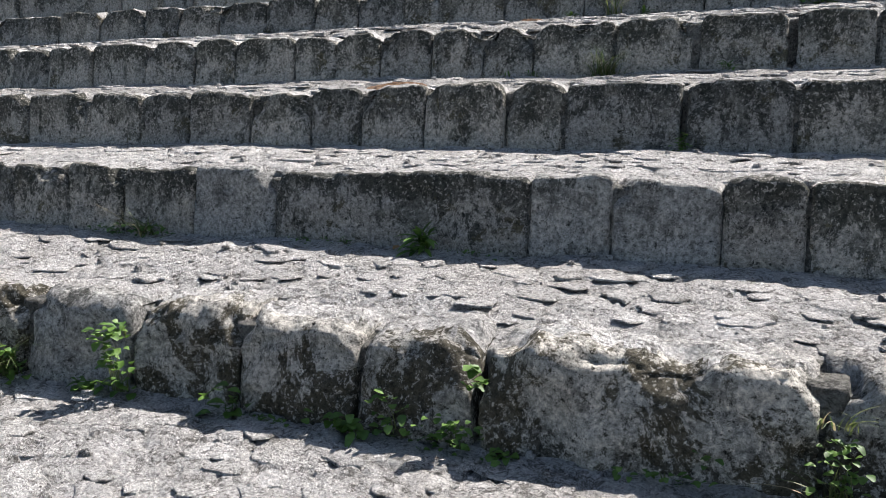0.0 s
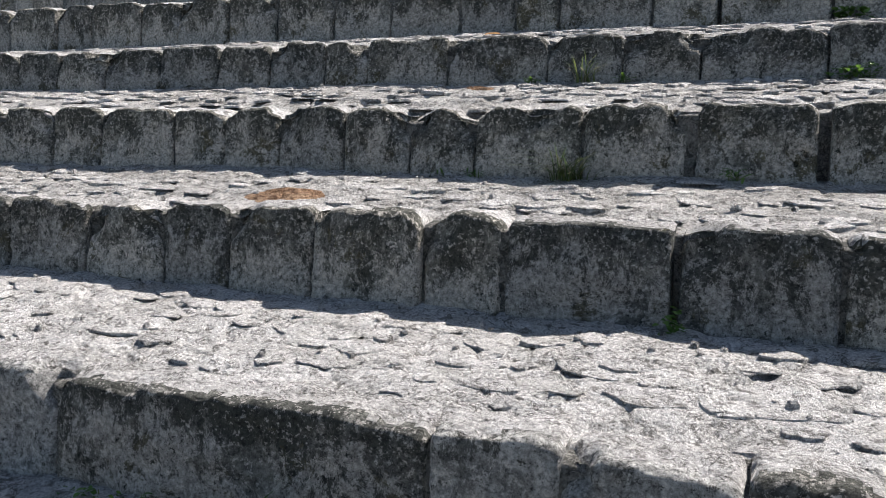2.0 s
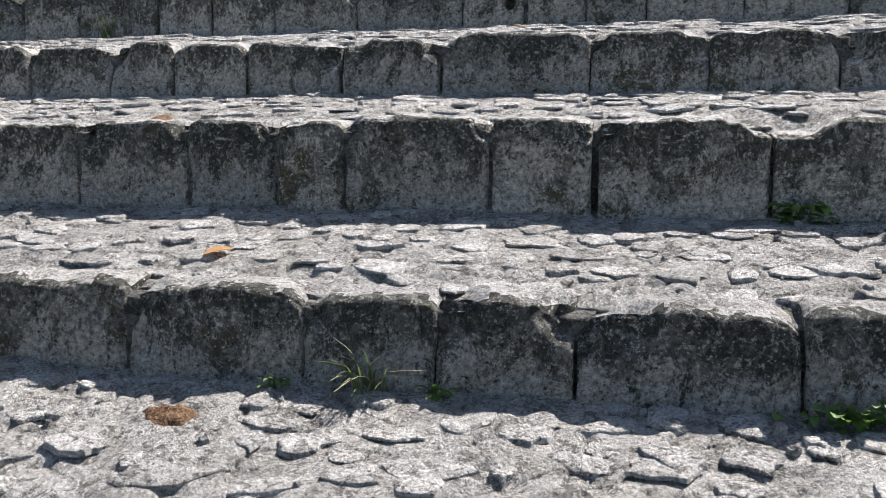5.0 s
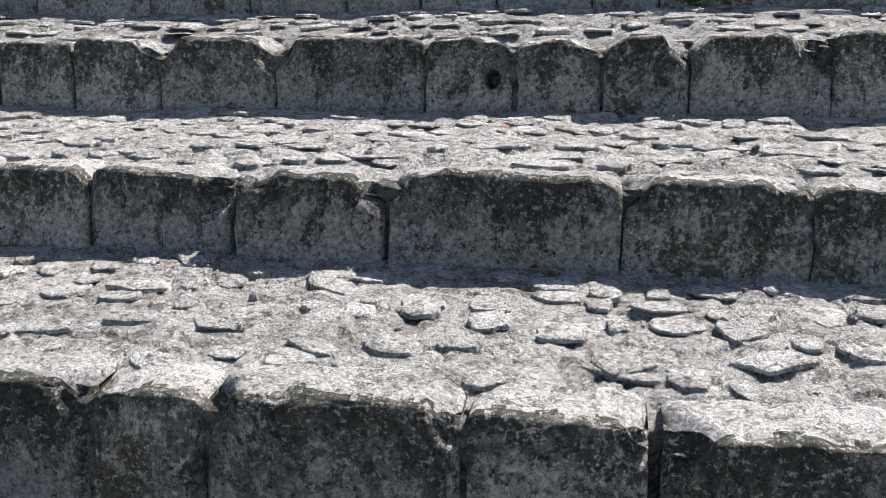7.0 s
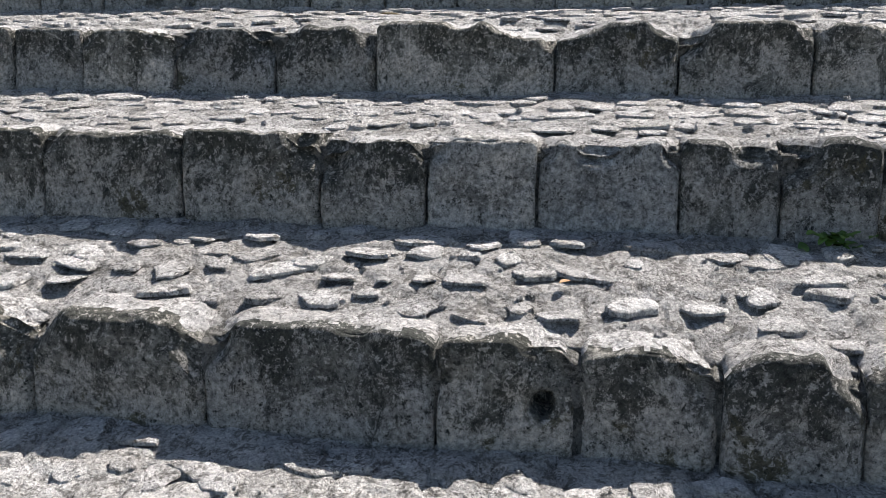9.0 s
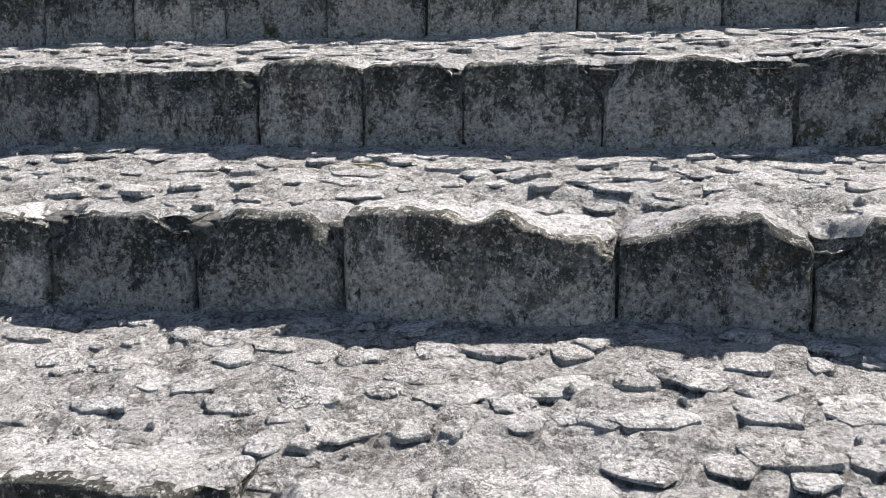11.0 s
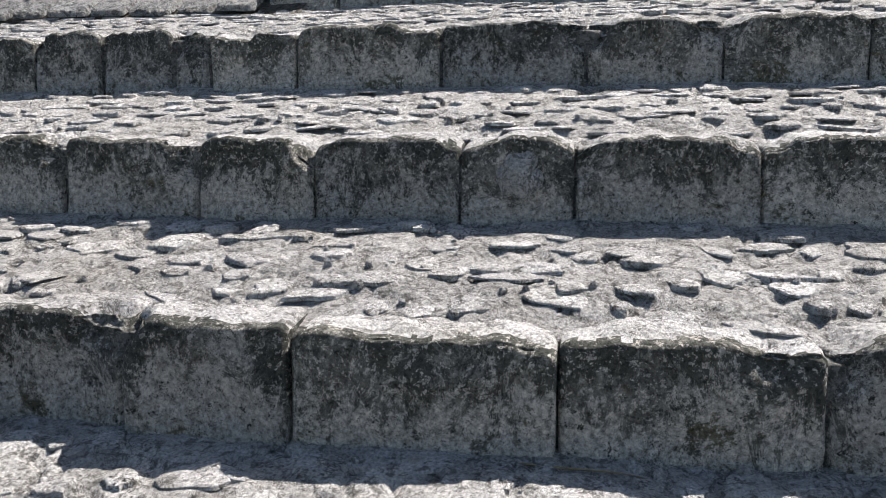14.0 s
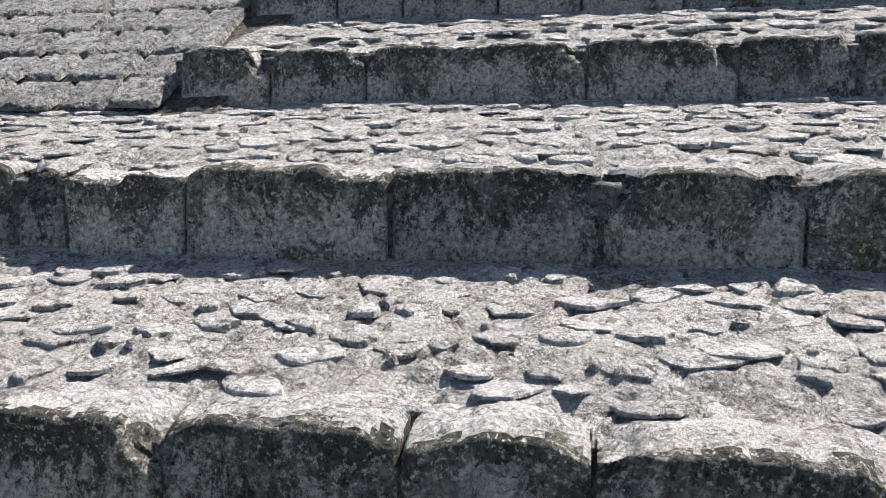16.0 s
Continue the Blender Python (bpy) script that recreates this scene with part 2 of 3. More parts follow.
# broken nosings: step, x, radius, depth
CHIPS = [(4, -0.2, 0.1, 0.034), (14, 0.05, 0.12, 0.034), (15, -1.56, 0.08, 0.034), (15, -1.2, 0.07, 0.034), (12, -1.36, 0.09, 0.034), (12, 0.02, 0.1, 0.03), (2, -0.95, 0.08, 0.034), (2, -2.0, 0.08, 0.034),
         (5, 0.35, 0.12, 0.034), (5, -1.3, 0.07, 0.034), (11, -1.55, 0.1, 0.034), (11, 0.15, 0.12, 0.034), (1, -0.56, 0.08, 0.034), (1, 0.55, 0.1, 0.034), (9, -0.1, 0.08, 0.03), (9, 0.3, 0.08, 0.034),
         (7, -0.68, 0.06, 0.034)]
# sunken stretches of the nosing: step, x, half width, depth
BITES = [(10, -0.28, 0.20, 0.0527), (10, -0.57, 0.06, 0.0186), (10, 0.17, 0.10, 0.0372), (6, 0.80, 0.14, 0.062), (6, 0.5, 0.2, 0.00992), (8, -1.36, 0.09, 0.031), (8, -0.93, 0.07, 0.0217),
         (8, 0.17, 0.08, 0.0248), (8, 0.42, 0.07, 0.031), (8, -0.09, 0.06, 0.0186), (13, -0.66, 0.09, 0.0279), (13, -0.38, 0.08, 0.0186), (13, 0.1, 0.08, 0.031), (13, -1.11, 0.06, 0.0186), (14, -1.66, 0.10, 0.031),
         (14, -0.97, 0.08, 0.0248), (4, -0.43, 0.08, 0.0279), (4, -0.68, 0.06, 0.0217), (4, -0.96, 0.06, 0.0124), (4, -1.25, 0.07, 0.0248), (4, -1.51, 0.06, 0.0248), (1, -0.1, 0.14, 0.03), (12, -0.38, 0.1, 0.0124)]


def nose_drop(k, x, y):
    """How far the worn nosing of step k has sunk at x, fading out behind the edge."""
    drop = 0.032 * np.clip(rough(x, x * 0 + k * 3.1, x * 0, 0.24, 3) + 0.06, 0, 1)
    for bk, cx, half, dep in BITES:
        if bk == k:
            q = np.abs(x - cx + 0.05 * rough(x, y, x * 0 + k, 0.06, 2)) / half
            drop = drop + dep * np.clip(1.15 - q ** 2 + 0.6 * rough(x, y, x * 0 + 7 + k, 0.05, 3), 0, 1)
    return drop * np.clip(1.1 - np.maximum(y - EDGE_Y[k], 0) / 0.24, 0, 1)


def mesh_of(name, verts, faces, mats, smooth=True, slots=None):
    me = bpy.data.meshes.new(name)
    me.from_pydata(verts.tolist() if hasattr(verts, "tolist") else verts, [], faces.tolist() if hasattr(faces, "tolist") else faces)
    for m in mats:
        me.materials.append(m)
    if slots is not None:
        me.polygons.foreach_set("material_index", slots)
    me.polygons.foreach_set("use_smooth", np.zeros(len(me.polygons), bool) | smooth)
    me.update()
    return me


def child(name, me, parent, label=""):
    ob = new(name, me)
    ob.parent = parent
    return tagged(ob, label=label)


def grid_faces(nu, nv):
    i, j = np.meshgrid(np.arange(nu - 1), np.arange(nv - 1), indexing="ij")
    a = (i * nv + j).ravel()
    return np.stack([a, a + nv, a + nv + 1, a + 1], 1)


def tread_height(k, x, y, fine=True):
    """Height of the mortar bed of tread k at x, y."""
    y0, y1 = EDGE_Y[k], EDGE_Y[k + 1] - 0.05
    f = np.clip((y - y0) / (y1 - y0), 0, 1)
    z = EDGE_Z[k] + (FOOT_Z[k + 1] - EDGE_Z[k]) * f
    z = z - (0.05 if k == 1 else 0.026) * np.clip(1 - (y - y0) / 0.26, 0, 1) * (k > 0)
    z = z + 0.03 * rough(x, y, x * 0 + k, 0.35, 2)
    if k > 0:
        z = z - nose_drop(k, x, y)
    if fine:
        relief = 0.9 if k < 3 else 1.0
        z = z + relief * 0.024 * rough(x, y * 1.2, x * 0 + k, 0.10, 4)
        ridge = np.abs(rough(x + 0.3 * y, y * 1.3, x * 0 + 5 + k, 0.13, 3))
        z = z - relief * 0.012 * np.clip(1 - ridge / 0.045, 0, 1)
    return z


def build_tread(k, parent):
    y0, y1 = EDGE_Y[k] + 0.07, EDGE_Y[k + 1] + 0.05
    if k == 0:
        y0 = -1.6
    left = LEFT if k < 15 else RAMP_X + 0.1
    xs = np.concatenate([np.arange(left, -2.6, 0.03), np.arange(max(left, -2.6), 1.3, 0.0105), np.arange(1.3, RIGHT, 0.03)])
    ys = np.arange(y0, y1, 0.0105)
    gx, gy = np.meshgrid(xs, ys, indexing="ij")
    gz = tread_height(k, gx, gy)
    # the bed turns down behind the facing blocks
    gx = np.concatenate([gx[:, :1], gx], 1)
    gy = np.concatenate([gy[:, :1] + 0.01, gy], 1)
    gz = np.concatenate([gz[:, :1] * 0 + FOOT_Z[k] - 0.05, gz], 1)
    v = np.stack([gx, gy, gz], -1).reshape(-1, 3)
    return child("tread", mesh_of("tread", v, grid_faces(*gx.shape), [M_COBBLE if k < 3 else M_TREAD]), parent, "sun-bleached trodden limestone and mortar bed")


def build_block(k, x0, x1, parent, mat, gap):
    """One facing stone, closed at both ends, with worn nosing, chipped corners and a trodden top."""
    yk, zt, zb = EDGE_Y[k], EDGE_Z[k], FOOT_Z[k]
    seed = random.Random(k * 1000 + round(x0 * 100))
    holes = [h for h in HOLES if h[0] == k and x0 < h[1] < x1]
    near = x1 > -2.7 and x0 < 1.4
    res = 0.006 if holes else (0.0115 if near else 0.03)
    x0, x1 = x0 + gap / 2, x1 - gap / 2
    nu = max(6, int((x1 - x0) / res))
    zt = zt + seed.uniform(-0.006, 0.012) + 0.016
    push = seed.uniform(-0.014, 0.014)
    r = seed.uniform(0.010, 0.024) if k > 1 else seed.uniform(0.045, 0.07)
    base_z = zb - 0.05
    lean = 0.05 / max(0.1, zt - zb)
    prof = []
    nface = max(6, int((zt - r - base_z) / res))
    for i in range(nface):
        z = base_z + (zt - r - base_z) * i / nface
        prof.append((-(zt - z) * lean, z, -1.0, 0.2, 0))
    narc = 7 if near else 3
    for i in range(narc + 1):
        a = math.pi / 2 * i / narc
        prof.append((-r * lean + r - r * math.cos(a), zt - r + r * math.sin(a), -math.cos(a), math.sin(a), i / narc))
    ntop = max(3, int(0.12 / res))
    for i in range(1, ntop + 1):
        prof.append((r + 0.14 * i / ntop, zt - 0.02 * (i / ntop) ** 2, 0.0, 1.0, 1 + i / ntop))
    prof = np.array(prof)
    nv = len(prof)
    u = np.linspace(0, 1, nu)[:, None]
    x = x0 + (x1 - x0) * u + 0 * prof[None, :, 0]
    d, z = prof[None, :, 0] + 0 * u, prof[None, :, 1] + 0 * u
    ny, nz, sec = prof[None, :, 2] + 0 * u, prof[None, :, 3] + 0 * u, prof[None, :, 4] + 0 * u
    y = yk + push + d
    # worn ends and a skewed joint
    e = np.minimum(x - x0, x1 - x)
    er = seed.uniform(0.006, 0.018)
    sink = er * np.clip(1 - e / er, 0, 1) ** 2
    rough_amp = 1.5 if k == 1 else 1.0
    disp = (rough_amp if k > 1 else 1.7) * (0.026 * rough(x, y, z, 0.16, 2) + 0.026 * rough(x + 9, y, z, 0.05, 4)) - sink
    # dips along the worn nosing
    nose = np.clip(1 - np.abs(sec - 0.7) / 0.9, 0, 1)
    disp = disp - nose * 0.032 * np.clip(rough(x, x * 0 + k * 3.1, x * 0, 0.17, 2) + 0.02, 0, 1)
    disp = disp - nose * 0.05 * np.clip(rough(x, y, z + 40, 0.07, 3) - 0.10, 0, 1)
    # broken corners
    for cx in (x0, x1):
        if seed.random() < 0.45:
            rad, dep = seed.uniform(0.05, 0.13), seed.uniform(0.02, 0.055)
            dist = np.sqrt(((x - cx) / 1.0) ** 2 + ((y - yk) / 1.3) ** 2 + ((z - zt) / 1.1) ** 2) + 0.05 * rough(x, y, z, 0.06, 3)
            disp = disp - dep * np.clip((1 - dist / rad) * 2.2, 0, 1)
    for ck, cx, rad, dep in CHIPS:
        if ck == k and x0 - rad < cx < x1 + rad:
            dist = np.sqrt((x - cx) ** 2 + ((y - yk) / 1.3) ** 2 + ((z - zt) / 0.9) ** 2) + 0.07 * rough(x, y, z, 0.07, 3)
            disp = disp - dep * np.clip((1 - dist / rad) * 1.7, 0, 1)
    # pits on the oldest stones
    pit = rough(x + 3, y, z + 7, 0.045, 3)
    disp = disp - (0.02 if k == 1 else 0.010) * np.clip((pit - 0.16) * 6, 0, 1)
    for _, hx, hz, hr, dep in holes:
        q = np.sqrt((x - hx) ** 2 + ((z - hz) * 0.85) ** 2) + 0.010 * rough(x, y, z, 0.02, 2)
        disp = disp - dep * np.clip((hr - q) / 0.006 + 0.5, 0, 1) * (sec < 0.3)
    y = y + ny * disp
    z = z + nz * disp
    # the top sinks along the worn nosing and rounds off at the joints
    shoulder = seed.choice((0.006, 0.012, 0.02, 0.035) if k in (3, 4, 5, 7, 8) else (0.003, 0.006, 0.01, 0.018))
    reach = seed.uniform(0.04, 0.09)
    drop = np.minimum(nose_drop(k, x, y) + shoulder * np.clip(1 - e / reach, 0, 1) ** 2, 0.055)
    z = z - drop * np.clip((z - zb) / (zt - zb), 0, 1) ** 1.6
    x = x + 0.006 * rough(x * 0 + x0, y, z, 0.08, 2) * np.clip(1 - e / 0.05, 0, 1)
    # end cheeks run back into the bed
    back = np.maximum(y, yk + 0.13)
    xs = np.concatenate([x[:1] , x, x[-1:]])
    ys = np.concatenate([back[:1], y, back[-1:]])
    zs = np.concatenate([np.minimum(z[:1], zt - 0.03), z, np.minimum(z[-1:], zt - 0.03)])
    v = np.stack([xs, ys, zs], -1).reshape(-1, 3)
    faces = grid_faces(nu + 2, nv)
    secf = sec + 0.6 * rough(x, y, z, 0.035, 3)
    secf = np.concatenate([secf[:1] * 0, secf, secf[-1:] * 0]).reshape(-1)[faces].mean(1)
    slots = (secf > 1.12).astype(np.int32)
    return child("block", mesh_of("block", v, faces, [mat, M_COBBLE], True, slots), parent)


def build_mortar(k, x, parent):
    """Lime mortar set back in one upright joint."""
    zt, zb = EDGE_Z[k] - 0.004, FOOT_Z[k] - 0.04
    u, w = np.meshgrid(np.linspace(-1, 1, 9), np.linspace(0, 1.3, 30), indexing="ij")
    face = np.minimum(w, 1)
    gx = x + u * 0.042
    gz = zb + (zt - zb) * face
    gy = EDGE_Y[k] - (zt - gz) * 0.05 / max(0.1, zt - zb) + 0.019 + 0.016 * rough(gx, gz, gx * 0 + k, 0.05, 3) + 0.02 * u ** 4 + np.clip(w - 1, 0, 1) * 0.5
    gz = gz - (0.012 + nose_drop(k, gx, gy)) * face ** 1.6 + 0.008 * rough(gx, gy, gz, 0.04, 2)
    return child("joint", mesh_of("joint", np.stack([gx, gy, gz], -1).reshape(-1, 3), grid_faces(*gx.shape), [M_MORTAR]), parent, "grey lime mortar")


def plaster_smear(k, x, z, half, height, parent):
    """A thin smear of pale mortar on the face of a block."""
    n, rings = 24, 6
    v = []
    lean = 0.05 / (EDGE_Z[k] - FOOT_Z[k])
    for r in range(rings + 1):
        for j in range(n):
            a = j / n * math.tau
            q = r / rings * (1 + 0.9 * float(rough(np.array([math.cos(a)]), np.array([math.sin(a)]), np.array([k + 0.0]), 0.5, 3)[0]))
            px, pz = x + half * q * math.cos(a), z + height * q * math.sin(a)
            v.append((px, EDGE_Y[k] - (EDGE_Z[k] - pz) * lean - 0.022 + 0.03 * (r / rings) ** 3, pz))
    f = [(r * n + j, r * n + (j + 1) % n, (r + 1) * n + (j + 1) % n, (r + 1) * n + j) for r in range(rings) for j in range(n)]
    return child("plaster", mesh_of("plaster", v, f, [M_TREAD]), parent, "pale smear of mortar")


def cobble_mesh(i):
    """A flat, broken paving stone with a sharp ragged rim, about a metre across, scaled where it is laid."""
    s = random.Random(500 + i)
    n = s.choice((14, 16, 18))
    sides = s.choice((4, 5, 5, 6))
    corners = sorted((j + s.uniform(-0.28, 0.28)) / sides * math.tau for j in range(sides))
    flat = [s.uniform(0.36, 0.52) for _ in range(sides)]
    ang = [(j + s.uniform(-0.3, 0.3)) / n * math.tau for j in range(n)]
    rad = []
    for t in ang:
        r = min((f / max(0.2, math.cos(t - c)) for c, f in zip(corners, flat) if math.cos(t - c) > 0.05), default=0.5)
        rad.append(min(r, 0.68) * s.uniform(0.84, 1.06))
    verts, faces = [], []
    tx, ty = s.uniform(-0.5, 0.5), s.uniform(-0.7, 0.3)
    for f, h in ((1.05, -1.2), (1.0, 0.55), (0.85, 1.0), (0.5, 1.15)):
        for t, r in zip(ang, rad):
            f2 = f * (s.uniform(0.93, 1.03) if f < 1 else 1)
            x, y = math.cos(t) * r * f2, math.sin(t) * r * f2
            verts.append((x, y, h + (s.uniform(-0.4, 0.35) if h > 0 else 0) + (tx * x + ty * y if h > 0 else 0)))
    verts.append((0, 0, s.uniform(0.8, 1.1)))
    for q in range(3):
        for j in range(n):
            faces.append((q * n + j, q * n + (j + 1) % n, (q + 1) * n + (j + 1) % n, (q + 1) * n + j))
    for j in range(n):
        faces.append((3 * n + j, 3 * n + (j + 1) % n, 4 * n))
    return np.array(verts), faces


COBBLES = [cobble_mesh(i) for i in range(36)]
COBBLE_MESHES = [mesh_of("cobble", v, f, [M_COBBLE], np.arange(len(f)) >= len(f) // 4) for v, f in COBBLES]


def lay_cobbles(k, parent):
    """Broken stones bedded in the mortar of tread k: singly where one walks, joined further out."""
    s = random.Random(900 + k)
    y0, y1 = (EDGE_Y[k] + 0.13, EDGE_Y[k + 1] - 0.08)
    if k == 0:
        y0 = -1.1
    left = LEFT + 0.1 if k < 15 else RAMP_X + 0.2
    rows = max(3, round((y1 - y0) / 0.096))
    joined_v, joined_f, base = [], [], 0
    proud = (0.6, 0.5, 0.6, 0.8)[k] if k < 4 else 1.0
    for r in range(rows):
        x = left + s.uniform(0, 0.15)
        while x < RIGHT - 0.1:
            w = s.choice((s.uniform(0.05, 0.08), s.uniform(0.07, 0.12), s.uniform(0.09, 0.14), s.uniform(0.11, 0.18)))
            y = y0 + (r + 0.5 + 0.35 * math.sin(x * 9 + r * 2.4 + k)) * (y1 - y0) / rows
            px, py = x + w / 2, min(max(y + s.uniform(-0.02, 0.02), y0), y1)
            x += w + s.uniform(0.008, 0.05)
            if s.random() > (0.94 if k > 3 else 0.75):
                continue
            if any(k == ck and abs(px - cx) < 0.13 + w / 2 and abs(py - cy) < 0.13 for cx, cy, ck in CRUSTS):
                continue
            i = s.randrange(len(COBBLES))
            dpt = min(w * 1.05, s.uniform(0.065, 0.105))
            h = (0.0025 + 0.0055 * s.random() ** 1.6) * proud
            z = float(tread_height(k, np.array([px]), np.array([py]), False)[0]) + 0.001
            slope = (FOOT_Z[k + 1] - EDGE_Z[k]) / (EDGE_Y[k + 1] - EDGE_Y[k])
            m = Matrix.LocRotScale((px, py, z), Euler((slope + s.uniform(-0.055, 0.03), s.uniform(-0.05, 0.05), s.uniform(-0.5, 0.5) + s.choice((0, math.pi)))), (w, dpt, h))
            if -2.3 < px < 1.1:
                ob = child("cobble", COBBLE_MESHES[i], parent)
                ob.matrix_basis = m
            else:
                v, f = COBBLES[i]
                mm = np.array(m)
                joined_v.append(v @ mm[:3, :3].T + mm[:3, 3])
                joined_f += [tuple(q + base for q in face) for face in f]
                base += len(v)
    if joined_v:
        ob = child("outer_cobbles", mesh_of("outer_cobbles", np.concatenate(joined_v), joined_f, [M_COBBLE], True), parent)
        tagged(ob, kind="stuff")


# ---- ground, bank and ramp ----
def box_mesh(name, lo, hi, mat):
    bm = bmesh.new()
    bmesh.ops.create_cube(bm, size=1)
    for v in bm.verts:
        v.co = Vector([lo[i] + (v.co[i] + 0.5) * (hi[i] - lo[i]) for i in range(3)])
    bmesh.ops.bevel(bm, geom=bm.edges[:], offset=0.02, segments=2, affect="EDGES")
    me = bpy.data.meshes.new(name)
    bm.to_mesh(me)
    bm.free()
    me.materials.append(mat)
    return me


g = np.concatenate([-np.geomspace(800, 6, 14), np.linspace(-5, 5, 21), np.geomspace(6, 800, 14)])
gx, gy = np.meshgrid(g, g, indexing="ij")
gz = -0.10 + 0.04 * rough(gx, gy, gx * 0, 3.0, 2)
tagged(new("ground", mesh_of("ground", np.stack([gx, gy, gz], -1).reshape(-1, 3), grid_faces(*gx.shape), [M_SOIL])), "dry pale earth round the foot of the steps", "ground", kind="structure")

bank_profile = [(EDGE_Y[k] + 0.25, FOOT_Z[k] - 0.06) for k in range(1, 18)]
bank_v, bank_f = [], []
for x in (LEFT + 0.05, RIGHT - 0.05):
    bank_v.append((x, 0.1, -0.3))
    for yy, zz in bank_profile:
        bank_v += [(x, yy, zz - 0.02)]
    bank_v += [(x, 16.0, 4.2), (x, 16.0, -0.3)]
nb = len(bank_v) // 2
bank_f = [tuple(range(nb)), tuple(range(2 * nb - 1, nb - 1, -1))] + [(j, nb + j, nb + (j + 1) % nb, (j + 1) % nb) for j in range(nb)]
tagged(new("bank", mesh_of("bank", bank_v, bank_f, [M_SOIL], False)), "packed earth bank under the stone steps", "bank", kind="structure")
tagged(new("landing", box_mesh("landing", (RAMP_X + 0.05, 12.15, 4.2), (RIGHT, 16.0, 4.47), M_TREAD)), "plain stone landing above the top step", "landing", kind="structure")

RAMP_TAN = 0.36


def ramp_z(y):
    return 3.715 + RAMP_TAN * (y - 10.36)


ramp_ob = tagged(new("ramp"), "cobbled ramp of squared grey stones beside the top steps", "ramp", kind="structure")
xs, ys = np.arange(LEFT, RAMP_X + 0.22, 0.03), np.arange(10.34, 13.4, 0.03)
gx, gy = np.meshgrid(xs, ys, indexing="ij")
gz = ramp_z(gy) - 0.045 + 0.015 * rough(gx, gy, gx * 0, 0.1, 2)
gz[:, 0] -= 0.3
child("ramp_bed", mesh_of("ramp_bed", np.stack([gx, gy, gz], -1).reshape(-1, 3), grid_faces(*gx.shape), [M_SOIL]), ramp_ob, "sandy soil between the pavers")

# ---- plants and litter ----
def blade(verts, faces, s, foot, length, width, lean, turn, segs=5):
    base = len(verts)
    dx, dy = math.cos(turn), math.sin(turn)
    for i in range(segs + 1):
        f = i / segs
        out = lean * length * f * f
        up = length * f * (1 - 0.35 * lean * f)
        w = width * (1 - f) ** 0.7 * 0.5 + 0.0004
        c = (foot[0] + dx * out, foot[1] + dy * out, foot[2] + up)
        verts += [(c[0] - dy * w, c[1] + dx * w, c[2]), (c[0] + dy * w, c[1] - dx * w, c[2] + w * 0.3)]
        if i:
            a = base + 2 * i
            faces.append((a - 2, a - 1, a + 1, a))


def leaf(verts, faces, foot, length, width, pitch, turn, droop=0.3, pointed=1.0):
    base = len(verts)
    dx, dy = math.cos(turn), math.sin(turn)
    shape = ((0, 0.12), (0.25, 0.75), (0.5, 1.0), (0.78, 0.7), (1.0, 0.05 if pointed else 0.35))
    for f, w in shape:
        run = length * f * math.cos(pitch)
        up = length * (f * math.sin(pitch) - droop * f * f)
        c = (foot[0] + dx * run, foot[1] + dy * run, foot[2] + up)
        h = width * w / 2
        verts += [(c[0] - dy * h, c[1] + dx * h, c[2] + h * 0.35), (c[0], c[1], c[2]), (c[0] + dy * h, c[1] - dx * h, c[2] + h * 0.35)]
    for i in range(len(shape) - 1):
        a = base + 3 * i
        faces += [(a, a + 1, a + 4, a + 3), (a + 1, a + 2, a + 5, a + 4)]


def foot_at(k, x, dy=0.07):
    y = EDGE_Y[k] - dy
    return x, y, float(tread_height(k - 1, np.array([x]), np.array([y]))[0]) - 0.004


def grass_tuft(foot, count, length, seed, dry=0.2):
    s = random.Random(seed)
    top = tagged(new("grass_tuft"), "tuft of thin green grass growing from a stone joint", "grass", "weeds on the steps")
    top.location = foot
    for name, n, mat in (("blade", count, M_GRASS), ("dry_blade", max(2, int(count * dry)), M_STRAW)):
        for _ in range(n):
            v, f = [], []
            blade(v, f, s, (s.gauss(0, 0.02), s.gauss(0, 0.012), 0), length * s.uniform(0.45, 1.1), s.uniform(0.003, 0.006), s.uniform(0.4, 1.5), s.uniform(-math.pi, math.pi * 0.1))
            child(name, mesh_of(name, v, f, [mat]), top)
    return top


def rosette(foot, count, length, seed):
    s = random.Random(seed)
    top = tagged(new("weed"), "bright green weed with narrow pointed leaves by a riser", "weed", "weeds on the steps")
    top.location = foot
    for i in range(count):
        v, f = [], []
        h = s.uniform(0, 0.5) * length
        leaf(v, f, (s.gauss(0, 0.012), s.gauss(0, 0.008), h), length * s.uniform(0.5, 1.0), length * s.uniform(0.14, 0.22), s.uniform(0.2, 1.2), s.uniform(-math.pi, 0.4), s.uniform(0.15, 0.6))
        child("leaf", mesh_of("leaf", v, f, [M_LEAF]), top)
    for i in range(4):
        v, f = [], []
        blade(v, f, s, (s.gauss(0, 0.008), 0, 0), length * 0.7, 0.004, 0.15, s.uniform(0, 6), 3)
        child("stem", mesh_of("stem", v, f, [M_GRASS]), top)
    return top


